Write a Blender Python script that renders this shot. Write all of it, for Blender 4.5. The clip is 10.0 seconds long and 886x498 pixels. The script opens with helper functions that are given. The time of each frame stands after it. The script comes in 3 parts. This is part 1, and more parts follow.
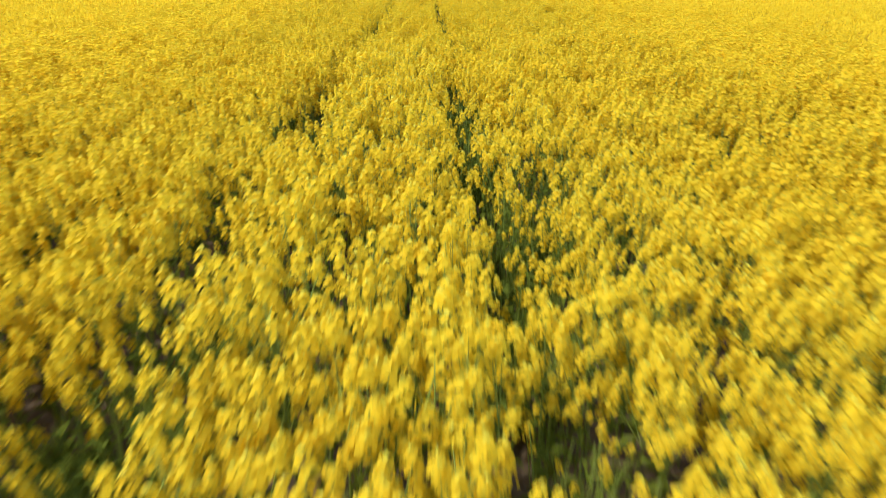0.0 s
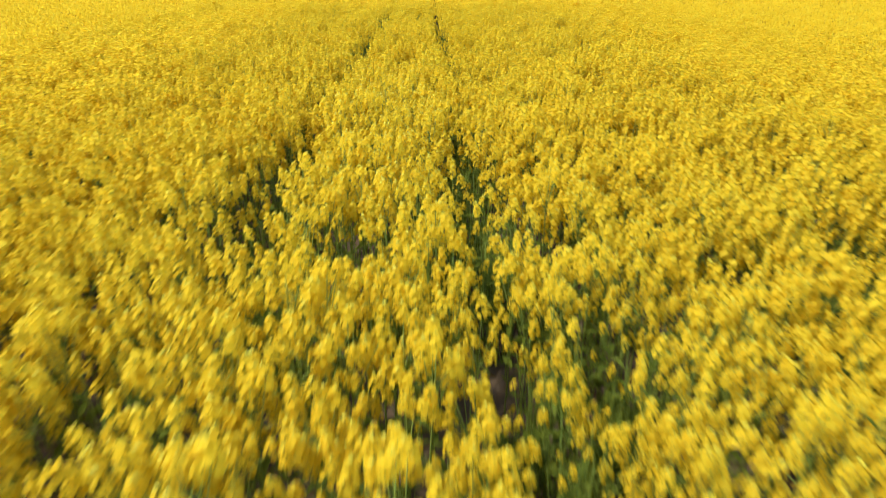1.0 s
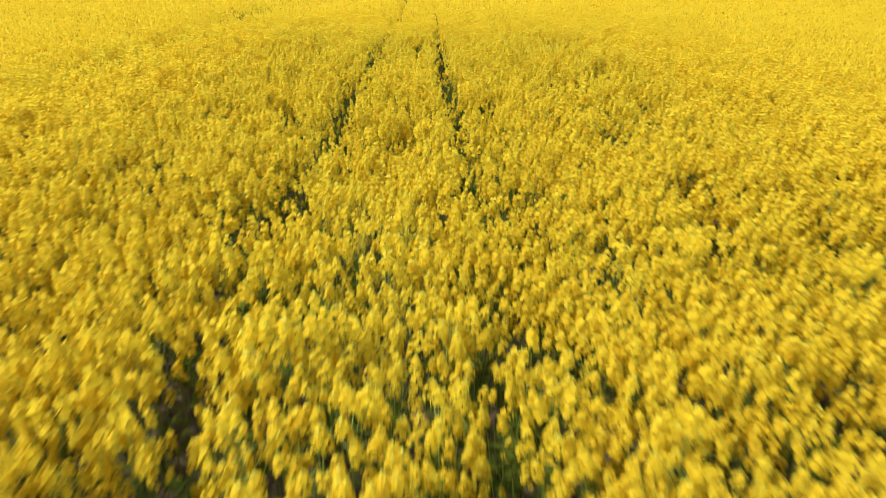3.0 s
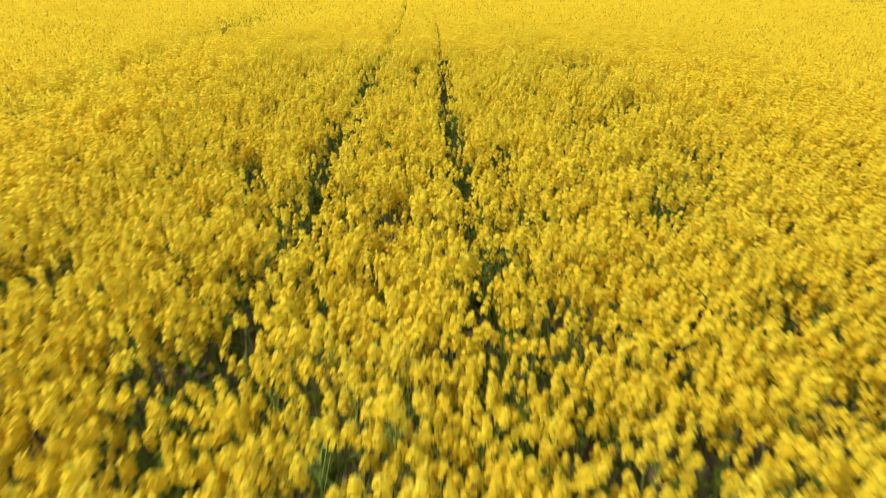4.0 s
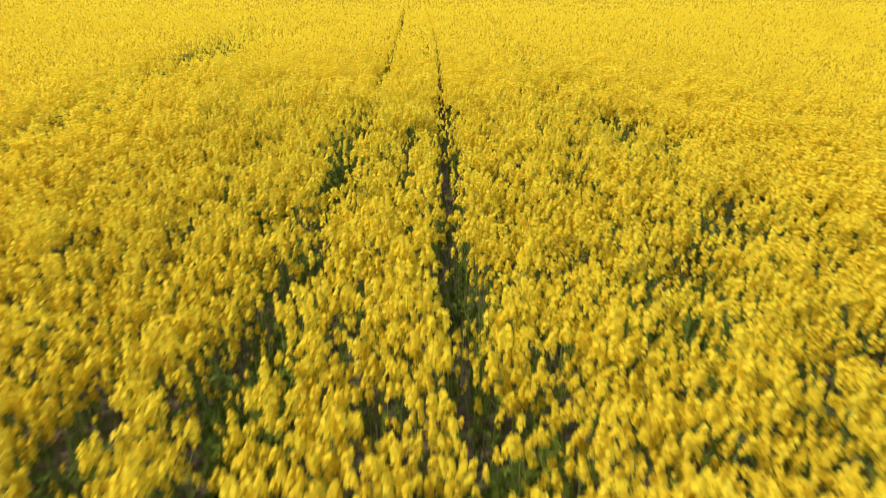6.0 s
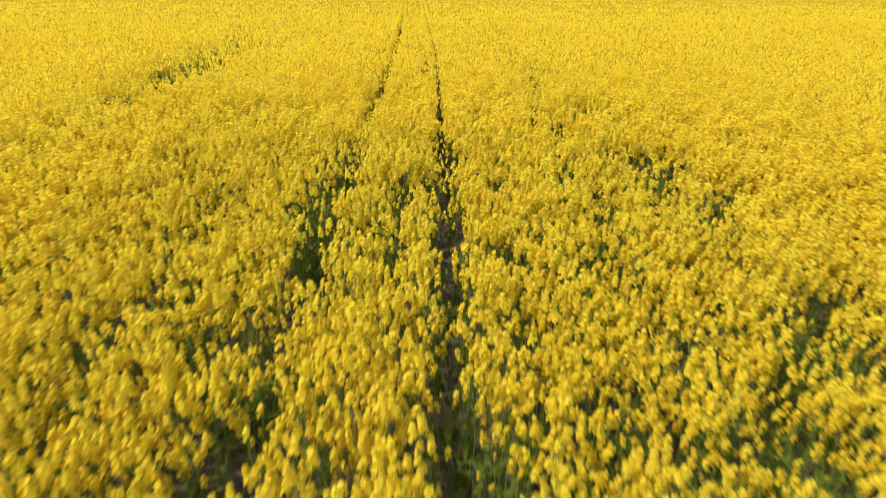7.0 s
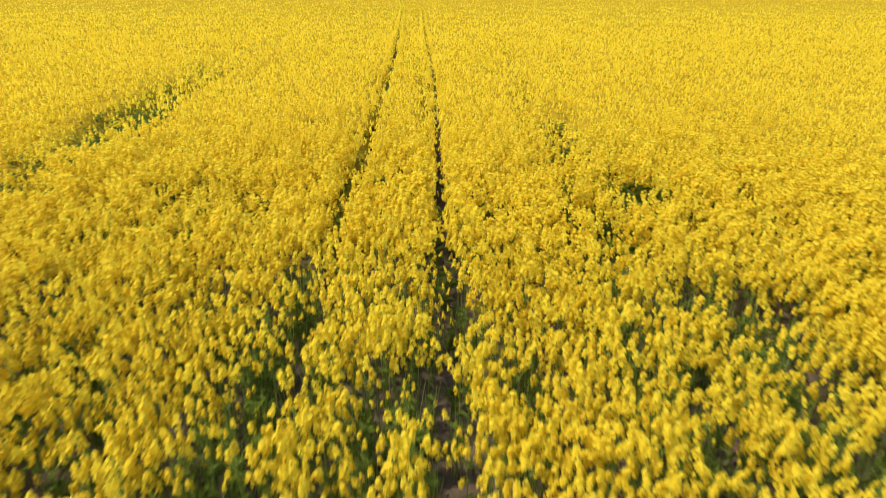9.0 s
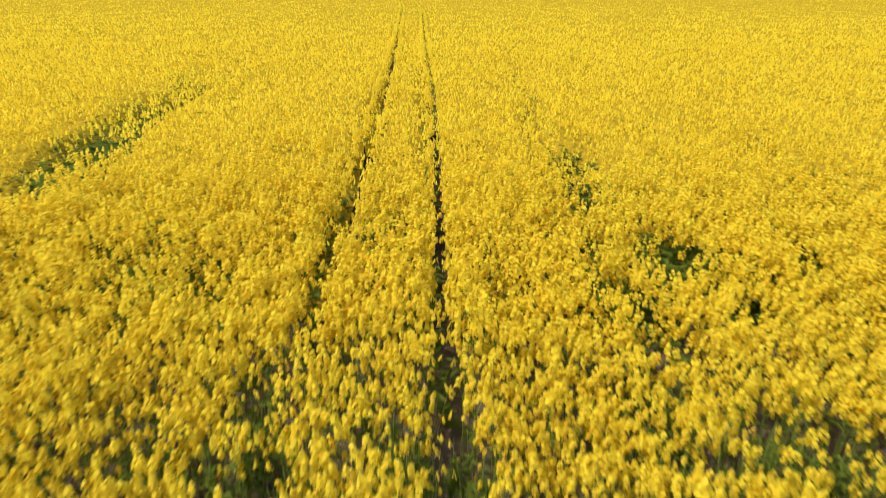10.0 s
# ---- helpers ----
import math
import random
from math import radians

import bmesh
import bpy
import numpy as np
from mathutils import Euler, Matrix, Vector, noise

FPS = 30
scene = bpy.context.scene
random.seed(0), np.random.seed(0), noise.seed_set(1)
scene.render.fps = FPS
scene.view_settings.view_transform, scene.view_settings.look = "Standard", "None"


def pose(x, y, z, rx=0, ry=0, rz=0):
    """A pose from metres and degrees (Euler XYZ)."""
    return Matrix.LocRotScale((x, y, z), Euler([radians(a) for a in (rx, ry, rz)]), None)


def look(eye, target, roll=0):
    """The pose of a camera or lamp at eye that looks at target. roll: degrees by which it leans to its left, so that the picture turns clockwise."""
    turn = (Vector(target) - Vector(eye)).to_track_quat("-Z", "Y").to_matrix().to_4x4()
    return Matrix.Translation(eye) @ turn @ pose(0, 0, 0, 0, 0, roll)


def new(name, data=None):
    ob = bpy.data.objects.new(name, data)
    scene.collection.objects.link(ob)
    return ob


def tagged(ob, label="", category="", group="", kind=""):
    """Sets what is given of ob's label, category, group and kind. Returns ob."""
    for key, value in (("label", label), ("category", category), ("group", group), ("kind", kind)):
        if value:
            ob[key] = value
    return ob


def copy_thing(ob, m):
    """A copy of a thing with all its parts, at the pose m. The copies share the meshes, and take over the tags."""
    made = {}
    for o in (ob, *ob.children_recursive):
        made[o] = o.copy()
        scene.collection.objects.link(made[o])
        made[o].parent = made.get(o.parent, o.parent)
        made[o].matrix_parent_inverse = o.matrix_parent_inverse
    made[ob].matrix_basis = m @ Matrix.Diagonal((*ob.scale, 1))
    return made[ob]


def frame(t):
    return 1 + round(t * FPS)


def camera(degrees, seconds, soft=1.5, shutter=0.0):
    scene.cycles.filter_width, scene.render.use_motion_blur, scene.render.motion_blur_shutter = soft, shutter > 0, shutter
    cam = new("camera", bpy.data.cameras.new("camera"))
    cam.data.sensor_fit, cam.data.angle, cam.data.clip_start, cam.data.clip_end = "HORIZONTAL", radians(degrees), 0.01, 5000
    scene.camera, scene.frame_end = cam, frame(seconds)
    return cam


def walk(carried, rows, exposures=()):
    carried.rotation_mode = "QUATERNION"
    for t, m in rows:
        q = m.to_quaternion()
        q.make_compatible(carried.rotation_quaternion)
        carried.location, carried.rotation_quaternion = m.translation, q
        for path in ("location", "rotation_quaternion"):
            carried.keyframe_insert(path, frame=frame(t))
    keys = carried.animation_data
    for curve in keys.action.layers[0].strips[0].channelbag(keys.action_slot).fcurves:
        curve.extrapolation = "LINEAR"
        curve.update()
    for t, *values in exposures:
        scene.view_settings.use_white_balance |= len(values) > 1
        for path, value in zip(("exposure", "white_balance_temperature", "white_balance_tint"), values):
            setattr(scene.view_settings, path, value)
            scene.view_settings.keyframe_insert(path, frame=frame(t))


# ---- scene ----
cam = camera(72.0, 10.0, soft=1.1, shutter=0.66)
PATH = [
    (0.0, (0.1994, 0.5391, 2.8514), (0.2520, 2.3386, 1.9801), 0.17),
    (0.5, (0.2025, 1.7069, 2.9077), (0.2607, 3.5072, 2.0385), 0.31),
    (1.0, (0.1987, 2.8266, 2.9770), (0.2601, 4.6280, 2.1102), 0.39),
    (1.5, (0.1924, 3.9181, 3.0573), (0.2554, 5.7204, 2.1927), 0.44),
    (2.0, (0.1870, 4.9962, 3.1464), (0.2504, 6.7994, 2.2835), 0.46),
    (2.5, (0.1851, 6.0714, 3.2421), (0.2482, 7.8753, 2.3807), 0.46),
    (3.0, (0.1881, 7.1505, 3.3426), (0.2505, 8.9548, 2.4821), 0.45),
    (3.5, (0.1969, 8.2368, 3.4461), (0.2585, 10.0414, 2.5862), 0.44),
    (4.0, (0.2118, 9.3311, 3.5510), (0.2726, 11.1359, 2.6914), 0.43),
    (4.5, (0.2324, 10.4320, 3.6561), (0.2925, 12.2369, 2.7967), 0.41),
    (5.0, (0.2581, 11.5365, 3.7604), (0.3176, 13.3416, 2.9013), 0.40),
    (5.5, (0.2878, 12.6408, 3.8634), (0.3469, 14.4461, 3.0045), 0.39),
    (6.0, (0.3204, 13.7406, 3.9647), (0.3792, 15.5461, 3.1064), 0.38),
    (6.5, (0.3546, 14.8315, 4.0646), (0.4131, 16.6375, 3.2072), 0.38),
    (7.0, (0.3892, 15.9103, 4.1639), (0.4474, 17.7167, 3.3075), 0.37),
    (7.5, (0.4230, 16.9745, 4.2638), (0.4809, 18.7815, 3.4084), 0.37),
    (8.0, (0.4554, 18.0240, 4.3661), (0.5127, 19.8313, 3.5115), 0.37),
    (8.5, (0.4858, 19.0607, 4.4733), (0.5425, 20.8682, 3.6189), 0.38),
    (9.0, (0.5143, 20.0898, 4.5883), (0.5702, 21.8967, 3.7329), 0.39),
    (9.5, (0.5414, 21.1196, 4.7151), (0.5965, 22.9252, 3.8568), 0.41),
    (10.0, (0.5684, 22.1630, 4.8582), (0.6230, 23.9659, 3.9941), 0.46),
]
walk(cam, [(t, look(eye, target, roll)) for t, eye, target, roll in PATH])

# ---- sky and sun ----
SUN = Vector((-0.52, -0.08, 0.82)).normalized()
world = bpy.data.worlds.new("sky")
scene.world = world
world.use_nodes = True
sky = world.node_tree.nodes.new("ShaderNodeTexSky")
sky.sky_type, sky.sun_disc = "NISHITA", False
sky.sun_elevation, sky.sun_rotation = math.asin(SUN.z), math.atan2(SUN.x, SUN.y)
world.node_tree.links.new(sky.outputs[0], world.node_tree.nodes["Background"].inputs[0])
world.node_tree.nodes["Background"].inputs[1].default_value = 0.15
sun = new("sun", bpy.data.lights.new("sun", "SUN"))
sun.data.energy, sun.data.angle, sun.data.color = 1.62, radians(3.0), (1.0, 0.93, 0.80)
sun.matrix_world = look(SUN * 60, (0, 0, 0))
scene.view_settings.exposure = 1.52


# ---- materials ----
def material(name, colors, rough, spread="island", translucent=0.0, grain=60.0, bump=0.0, specular=0.2):
    """Colours are mixed along one random number per piece, with a fine grain over them."""
    m = bpy.data.materials.new(name)
    m.use_nodes = True
    nt = m.node_tree
    bsdf, out = nt.nodes["Principled BSDF"], nt.nodes["Material Output"]
    geo, info = nt.nodes.new("ShaderNodeNewGeometry"), nt.nodes.new("ShaderNodeObjectInfo")
    ramp = nt.nodes.new("ShaderNodeValToRGB")
    while len(ramp.color_ramp.elements) < len(colors):
        ramp.color_ramp.elements.new(0.5)
    for i, c in enumerate(colors):
        ramp.color_ramp.elements[i].position = i / max(1, len(colors) - 1)
        ramp.color_ramp.elements[i].color = (*c, 1)
    place = nt.nodes.new("ShaderNodeNewGeometry")
    wide, fine = nt.nodes.new("ShaderNodeTexNoise"), nt.nodes.new("ShaderNodeTexNoise")
    wide.inputs["Scale"].default_value, fine.inputs["Scale"].default_value = 0.45, grain
    for n in (wide, fine):
        nt.links.new(place.outputs["Position"], n.inputs["Vector"])
    total = nt.nodes.new("ShaderNodeMath")
    total.operation = "MULTIPLY_ADD"
    total.inputs[1].default_value = 0.55
    shift = nt.nodes.new("ShaderNodeMath")
    shift.operation = "MULTIPLY_ADD"
    shift.inputs[1].default_value, shift.inputs[2].default_value = 0.5, -0.02
    nt.links.new(wide.outputs["Fac"], shift.inputs[0])
    if spread == "island":
        nt.links.new(geo.outputs["Random Per Island"], total.inputs[0])
    elif spread == "object":
        nt.links.new(info.outputs["Random"], total.inputs[0])
    else:
        nt.links.new(fine.outputs["Fac"], total.inputs[0])
    nt.links.new(shift.outputs[0], total.inputs[2])
    nt.links.new(total.outputs[0], ramp.inputs["Fac"])
    vary = nt.nodes.new("ShaderNodeHueSaturation")
    bright = nt.nodes.new("ShaderNodeMapRange")
    bright.inputs["To Min"].default_value, bright.inputs["To Max"].default_value = 0.82, 1.14
    nt.links.new(fine.outputs["Fac"], bright.inputs["Value"])
    nt.links.new(bright.outputs[0], vary.inputs["Value"])
    nt.links.new(ramp.outputs[0], vary.inputs["Color"])
    nt.links.new(vary.outputs[0], bsdf.inputs["Base Color"])
    bsdf.inputs["Roughness"].default_value = rough
    bsdf.inputs["Specular IOR Level"].default_value = specular
    if bump:
        b = nt.nodes.new("ShaderNodeBump")
        b.inputs["Strength"].default_value, b.inputs["Distance"].default_value = 0.8, bump
        nt.links.new(fine.outputs["Fac"], b.inputs["Height"])
        nt.links.new(b.outputs[0], bsdf.inputs["Normal"])
    if translucent:
        t, mix = nt.nodes.new("ShaderNodeBsdfTranslucent"), nt.nodes.new("ShaderNodeMixShader")
        nt.links.new(vary.outputs[0], t.inputs["Color"])
        mix.inputs[0].default_value = translucent
        nt.links.new(bsdf.outputs[0], mix.inputs[1])
        nt.links.new(t.outputs[0], mix.inputs[2])
        nt.links.new(mix.outputs[0], out.inputs["Surface"])
    return m


PETAL = material("petal", [(0.65, 0.440, 0.018), (0.76, 0.538, 0.023), (0.795, 0.585, 0.033), (0.715, 0.572, 0.040)], 0.7, translucent=0.56, grain=35, specular=0.06)
BUD = material("bud", [(0.45, 0.415, 0.037), (0.59, 0.50, 0.037)], 0.6)
STEM = material("stem", [(0.14, 0.19, 0.030), (0.21, 0.27, 0.046), (0.29, 0.35, 0.070)], 0.7, specular=0.08)
LEAF = material("leaf", [(0.064, 0.087, 0.010), (0.100, 0.130, 0.016), (0.152, 0.184, 0.027)], 0.75, translucent=0.38, grain=25, specular=0.02)
SOIL = material("soil", [(0.050, 0.034, 0.019), (0.092, 0.064, 0.038), (0.145, 0.104, 0.066)], 0.95, spread="fine", grain=14, bump=0.03)
TRODDEN = material("trodden_stems", [(0.055, 0.062, 0.012), (0.095, 0.090, 0.018), (0.15, 0.125, 0.026)], 0.9, spread="fine", grain=4.0, specular=0.02)
# Darker than PETAL: green between heads and their self-shadow mixed into the colour.
FAR_SHADED = material("far_flowers_shaded", [(0.135, 0.092, 0.010), (0.290, 0.185, 0.011), (0.340, 0.222, 0.013), (0.375, 0.247, 0.015)], 0.8, spread="fine", grain=6.0, bump=0.12, specular=0.0)

# ---- the lie of the field ----
rng = np.random.default_rng(7)
TABLE = rng.random((256, 256))


def grain_at(x, y, size, shift=0):
    """Smooth noise from 0 to 1 with cells of that size."""
    u, v = np.asarray(x) / size + 37.3 * shift + 500, np.asarray(y) / size + 11.7 * shift + 500
    i, j = np.floor(u).astype(int), np.floor(v).astype(int)
    a, b = u - i, v - j
    a, b = a * a * (3 - 2 * a), b * b * (3 - 2 * b)
    i0, i1, j0, j1 = i % 256, (i + 1) % 256, j % 256, (j + 1) % 256
    return (TABLE[i0, j0] * (1 - a) + TABLE[i1, j0] * a) * (1 - b) + (TABLE[i0, j1] * (1 - a) + TABLE[i1, j1] * a) * b


def lie(x, y):
    """Height of the soil: level, then a shallow dip beyond 42 m, gently uneven."""
    k = np.clip((np.asarray(y, float) - 42) / 60, 0, 1)
    far = np.clip((np.asarray(y, float) - 58) / 25, 0, 1)
    return -1.35 * k * k * (3 - 2 * k) + far * 0.5 * (grain_at(x, y, 24, 51) - 0.5)


# The two wheel tracks: how far each lies to the side at these distances along the field.
ALONG = [-10, 3, 5, 7.3, 9, 10.5, 12.5, 15.5, 18, 20, 22, 25, 28, 32, 38, 43, 47, 52, 78, 86, 130]
RIGHT = [.66, .66, .72, .54, .54, .61, .70, .69, .66, .59, .64, .69, .74, .79, .82, .79, .71, .58, .36, .02, -2.2]
LEFT = [-1.1, -1.1, -1.28, -1.2, -1.14, -1.2, -1.3, -1.0, -1.02, -.92, -.94, -.86, -.86, -.81, -.79, -.78, -.78, -.84, -1.45, -1.62, -3.8]


def wheel(y):
    """The wheel track at the right, which bends away in the distance."""
    return np.interp(np.asarray(y, float), ALONG, RIGHT)


def gauge(y):
    """From that track to the other one."""
    return wheel(y) - np.interp(np.asarray(y, float), ALONG, LEFT)


GAUGE = 1.62


def across(u, y):
    """From the distance beside the right-hand track (0 on it, -GAUGE on the other) to x."""
    return wheel(y) + np.clip(u, -GAUGE, 0) * gauge(y) / GAUGE + np.clip(u, None, -GAUGE) + GAUGE + np.clip(u, 0, None)

# Thin places in the crop: x, y, radius.
THIN_FIRST = [
    (-1.2, 2.24, .21), (0.82, 2.27, .12), (0.68, 2.3, .12), (0.99, 2.39, .12), (-1.4, 2.52, .14), (-1.2, 2.54, .16), (0.69, 2.6, .12), (-1.1, 2.81, .12),
    (-1.7, 2.9, .12), (0.033, 3.55, .12), (-1.2, 3.63, .21), (0.68, 3.63, .13), (-0.29, 3.72, .12), (-1.1, 3.93, .12), (1.5, 4.03, .12), (1, 4.18, .12),
    (1.6, 4.32, .12), (-0.42, 4.36, .12), (0.65, 4.42, .12), (-1.3, 4.67, .13), (0.83, 4.88, .13), (0.024, 4.9, .12), (1.7, 4.94, .12), (-1.3, 5.28, .12),
    (0.79, 5.44, .12), (3.4, 5.67, .14), (1.5, 5.71, .14), (1.2, 5.71, .18), (0.28, 6.18, .12), (2.2, 6.4, .12), (-0.78, 6.45, .12), (3.3, 6.67, .28)]
THIN_SECOND = [
    (-3.9, 6.84, .13), (-0.42, 6.95, .17), (0.82, 6.95, .13), (4.2, 6.96, .16), (-1.1, 6.97, .12), (1.2, 6.98, .12), (0.08, 7.07, .12), (1.7, 7.13, .15),
    (-0.26, 7.18, .13), (0.91, 7.35, .17), (4.7, 7.42, .26), (-1.3, 7.66, .13), (0.25, 7.74, .12), (0.91, 7.78, .16), (3.5, 8.25, .19), (-1.3, 8.4, .23),
    (0.74, 8.48, .12), (0.3, 8.56, .12), (-1.2, 8.67, .14), (1.8, 8.7, .14), (0.71, 8.8, .13), (-1.1, 9.2, .12), (-2.9, 9.28, .12), (1.9, 9.36, .12),
    (-0.4, 9.51, .12), (2.5, 9.7, .12), (0.19, 9.99, .12), (0.94, 10.4, .12), (4, 10.5, .15), (4.7, 10.7, .12), (-0.48, 10.7, .12), (-3.5, 10.8, .12)]
THIN_THIRD = [
    (3.1, 11.3, .23), (4, 11.5, .13), (1.7, 11.7, .19), (-0.25, 11.8, .12), (1.3, 11.9, .12), (-1.2, 11.9, .12), (3.7, 12, .13), (0.79, 12.1, .13),
    (2.7, 12.1, .14), (-0.35, 12.2, .12), (-1.5, 12.2, .12), (-1, 12.6, .12), (0.73, 12.7, .13), (-1.5, 12.8, .20), (-0.58, 13.1, .12), (1.5, 13.2, .12),
    (3, 13.3, .13), (1.2, 13.4, .12), (0.68, 13.4, .12), (-1.1, 13.4, .12), (-0.14, 13.6, .12), (-3.1, 14, .16), (3.8, 14.5, .15), (-0.23, 14.5, .12),
    (0.81, 14.6, .13), (-0.93, 14.9, .14), (-1.3, 15.1, .16), (2.9, 15.2, .20), (-0.15, 15.3, .12), (1.3, 15.3, .12), (-1.1, 15.3, .12), (-2, 15.4, .13)]
THIN_FOURTH = [
    (1.6, 15.6, .12), (-2.3, 15.7, .12), (-0.056, 15.7, .12), (3.1, 15.9, .19), (-1.2, 15.9, .17), (3.5, 16.3, .16), (0.23, 16.4, .12), (-1.8, 16.4, .15),
    (3.1, 16.5, .13), (3.8, 16.5, .19), (4.5, 16.6, .12), (0.72, 16.7, .13), (-2.1, 17, .16), (1.1, 17.1, .15), (4, 17.1, .12), (1.8, 17.2, .12),
    (-0.069, 17.2, .12), (3.3, 17.4, .15), (4.3, 17.6, .14), (-1.2, 17.7, .26), (2.7, 17.9, .17), (2.2, 18.1, .14), (-0.3, 18.3, .14), (0.69, 18.4, .13),
    (2.3, 18.8, .12), (3.1, 18.9, .27), (-0.19, 18.9, .12), (0.85, 18.9, .18), (-1.1, 19, .21), (2, 19, .12), (5.2, 19.2, .12), (2.8, 19.3, .12)]
THIN_FIFTH = [
    (2, 19.4, .21), (-0.92, 19.5, .12), (-2.4, 19.6, .12), (4.6, 19.6, .17), (2.8, 19.7, .12), (2.1, 19.8, .12), (-3.3, 20.1, .12), (3.9, 20.2, .17),
    (-0.99, 20.5, .12), (-1.7, 20.6, .12), (-4, 20.6, .12), (2.8, 20.6, .12), (1.3, 20.6, .12), (-1.3, 20.7, .18), (-2.5, 20.8, .14), (4.5, 20.8, .20),
    (4, 20.8, .14), (2.3, 21.4, .15), (-2.2, 21.4, .12), (-0.9, 21.7, .16), (-4.1, 21.9, .17), (1.5, 22.1, .12), (1.2, 22.3, .18), (0.022, 22.3, .14),
    (2.5, 22.6, .12), (-2.5, 22.7, .14), (1.8, 22.8, .12), (4.1, 22.8, .18), (-0.35, 22.9, .12), (-0.78, 23, .12), (3.8, 23.3, .13), (-0.029, 23.3, .13)]
THIN_SIXTH = [
    (0.8, 23.3, .12), (-3.9, 23.5, .13), (-1, 23.5, .21), (4.2, 23.6, .19), (3.1, 23.6, .12), (-2.3, 23.7, .17), (-7, 23.8, .26), (-0.11, 23.9, .13),
    (4.8, 24.1, .25), (3.9, 24.4, .16), (-2.3, 24.4, .12), (-1.3, 24.5, .24), (0.39, 24.5, .19), (1.5, 24.6, .18), (-0.077, 24.6, .12), (3, 24.7, .15),
    (-0.99, 24.7, .29), (-2.9, 25, .15), (-3.8, 25, .12), (4.2, 25.5, .26), (1.5, 25.6, .12), (-1.1, 25.8, .23), (3, 25.8, .12), (-3.9, 25.9, .17),
    (4.5, 25.9, .17), (-2.2, 25.9, .12), (3.9, 26, .20), (0.96, 26, .12), (3.6, 26.1, .18), (0.12, 26.3, .12), (-3.7, 26.3, .17), (-2, 26.4, .16)]
THIN_SEVENTH = [
    (-1, 26.8, .18), (3, 27, .12), (-0.22, 27.4, .12), (3.2, 27.7, .18), (-0.76, 27.8, .12), (4.7, 28.4, .12), (3, 28.6, .15), (4.3, 28.9, .16),
    (1.5, 28.9, .14), (-2.4, 29.1, .17), (-3.5, 29.3, .16), (3.7, 29.4, .14), (-6.2, 29.8, .16), (4, 30, .30), (-0.036, 30.1, .12), (-4.8, 30.8, .12),
    (-0.92, 31, .21), (-7.4, 31.3, .23), (0.075, 31.3, .12), (-6.8, 32, .24), (6.9, 32.2, .12), (-7.5, 32.2, .29), (-4.6, 32.2, .22), (4, 32.3, .16),
    (8.6, 32.6, .18), (-6.8, 33.7, .20), (8.6, 33.8, .21), (4, 33.8, .32), (-0.9, 34.6, .12), (-6.6, 35, .22), (-7.4, 35.7, .24), (4, 35.7, .26)]
THIN_EIGHTH = [
    (-7.8, 36, .23), (-6.8, 36.2, .25), (-8.2, 36.6, .14), (9, 36.9, .16), (-8.1, 37.3, .22)]


def bare(x, y):
    """0 in the full crop, 1 on bare soil."""
    r = wheel(y)
    rag = 0.14 * (grain_at(x, y, 0.3, 3) - 0.5) + 0.13 * (grain_at(x * 0 + 2, y, 1.1, 4) - 0.5)
    right, left = np.abs(x - r), np.abs(x - r + gauge(y))
    wide = 0.115 + 0.085 * np.clip((y - 14) / 6, 0, 1) + 0.03 * np.clip((y - 27) / 8, 0, 1)
    out = np.maximum(np.clip((wide + rag - right) / 0.06, 0, 1), np.clip((0.12 + 0.05 * np.clip((y - 19) / 5, 0, 1) + 0.10 * np.clip((y - 25) / 9, 0, 1) + 1.4 * rag - left) / 0.07, 0, 1))
    for cx, cy, size in THIN_FIRST + THIN_SECOND + THIN_THIRD + THIN_FOURTH + THIN_FIFTH + THIN_SIXTH + THIN_SEVENTH + THIN_EIGHTH:
        d = np.hypot(x - cx, (y - cy) * 0.62) / ((1.6 + 0.6 * min(1.0, max(0.0, (cy - 15) / 12))) * size) + 0.5 * (grain_at(x, y, 0.22, 5) - 0.5)
        out = np.maximum(out, (0.94 - 0.10 * np.clip((y - 15) / 8, 0, 1)) * np.clip((1.04 - d) / 0.4, 0, 1))
    # a weak strip of crop far to one side, and a weak drill row
    strip = np.abs(x + 7.15 + 0.022 * (y - 28) + 0.5 * (grain_at(x * 0 + 5, y, 2.2, 6) - 0.5)) / 0.72
    out = np.maximum(out, (0.40 + 0.18 * np.clip((y - 25) / 6, 0, 1) + 0.46 * grain_at(x, y, 0.9, 73)) * np.clip(1.6 - strip, 0, 1) * np.clip((y - 14) / 5, 0, 1) * np.clip((52 - y) / 14, 0, 1))
    row = np.abs(x - 2.85 - 0.05 * (y - 25) - 0.3 * (grain_at(x * 0 + 3, y, 1.4, 19) - 0.5)) / 0.25
    out = np.maximum(out, (0.4 + 0.35 * grain_at(x, y, 0.8, 74)) * np.clip(1.4 - row, 0, 1) * np.clip((y - 18) / 6, 0, 1) * np.clip((50 - y) / 12, 0, 1))
    drill = grain_at(x - r, y * 0.08, 0.33, 17)
    n = 0.5 * grain_at(x, y, 0.55, 1) + 0.3 * grain_at(x, y, 0.24, 2) + 0.2 * drill
    out = np.maximum(out, 0.35 * np.clip((0.24 - drill) / 0.1, 0, 1))
    return np.maximum(out, np.clip((0.235 - n) / 0.12, 0, 0.6))


def crop_height(x, y):
    rows = grain_at(np.asarray(x) - wheel(y), np.asarray(y) * 0.1, 0.38, 16)
    return 1.09 + 0.14 * grain_at(x, y, 1.6, 8) + 0.12 * grain_at(x, y, 0.5, 9) + 0.10 * rows + lie(x, y)


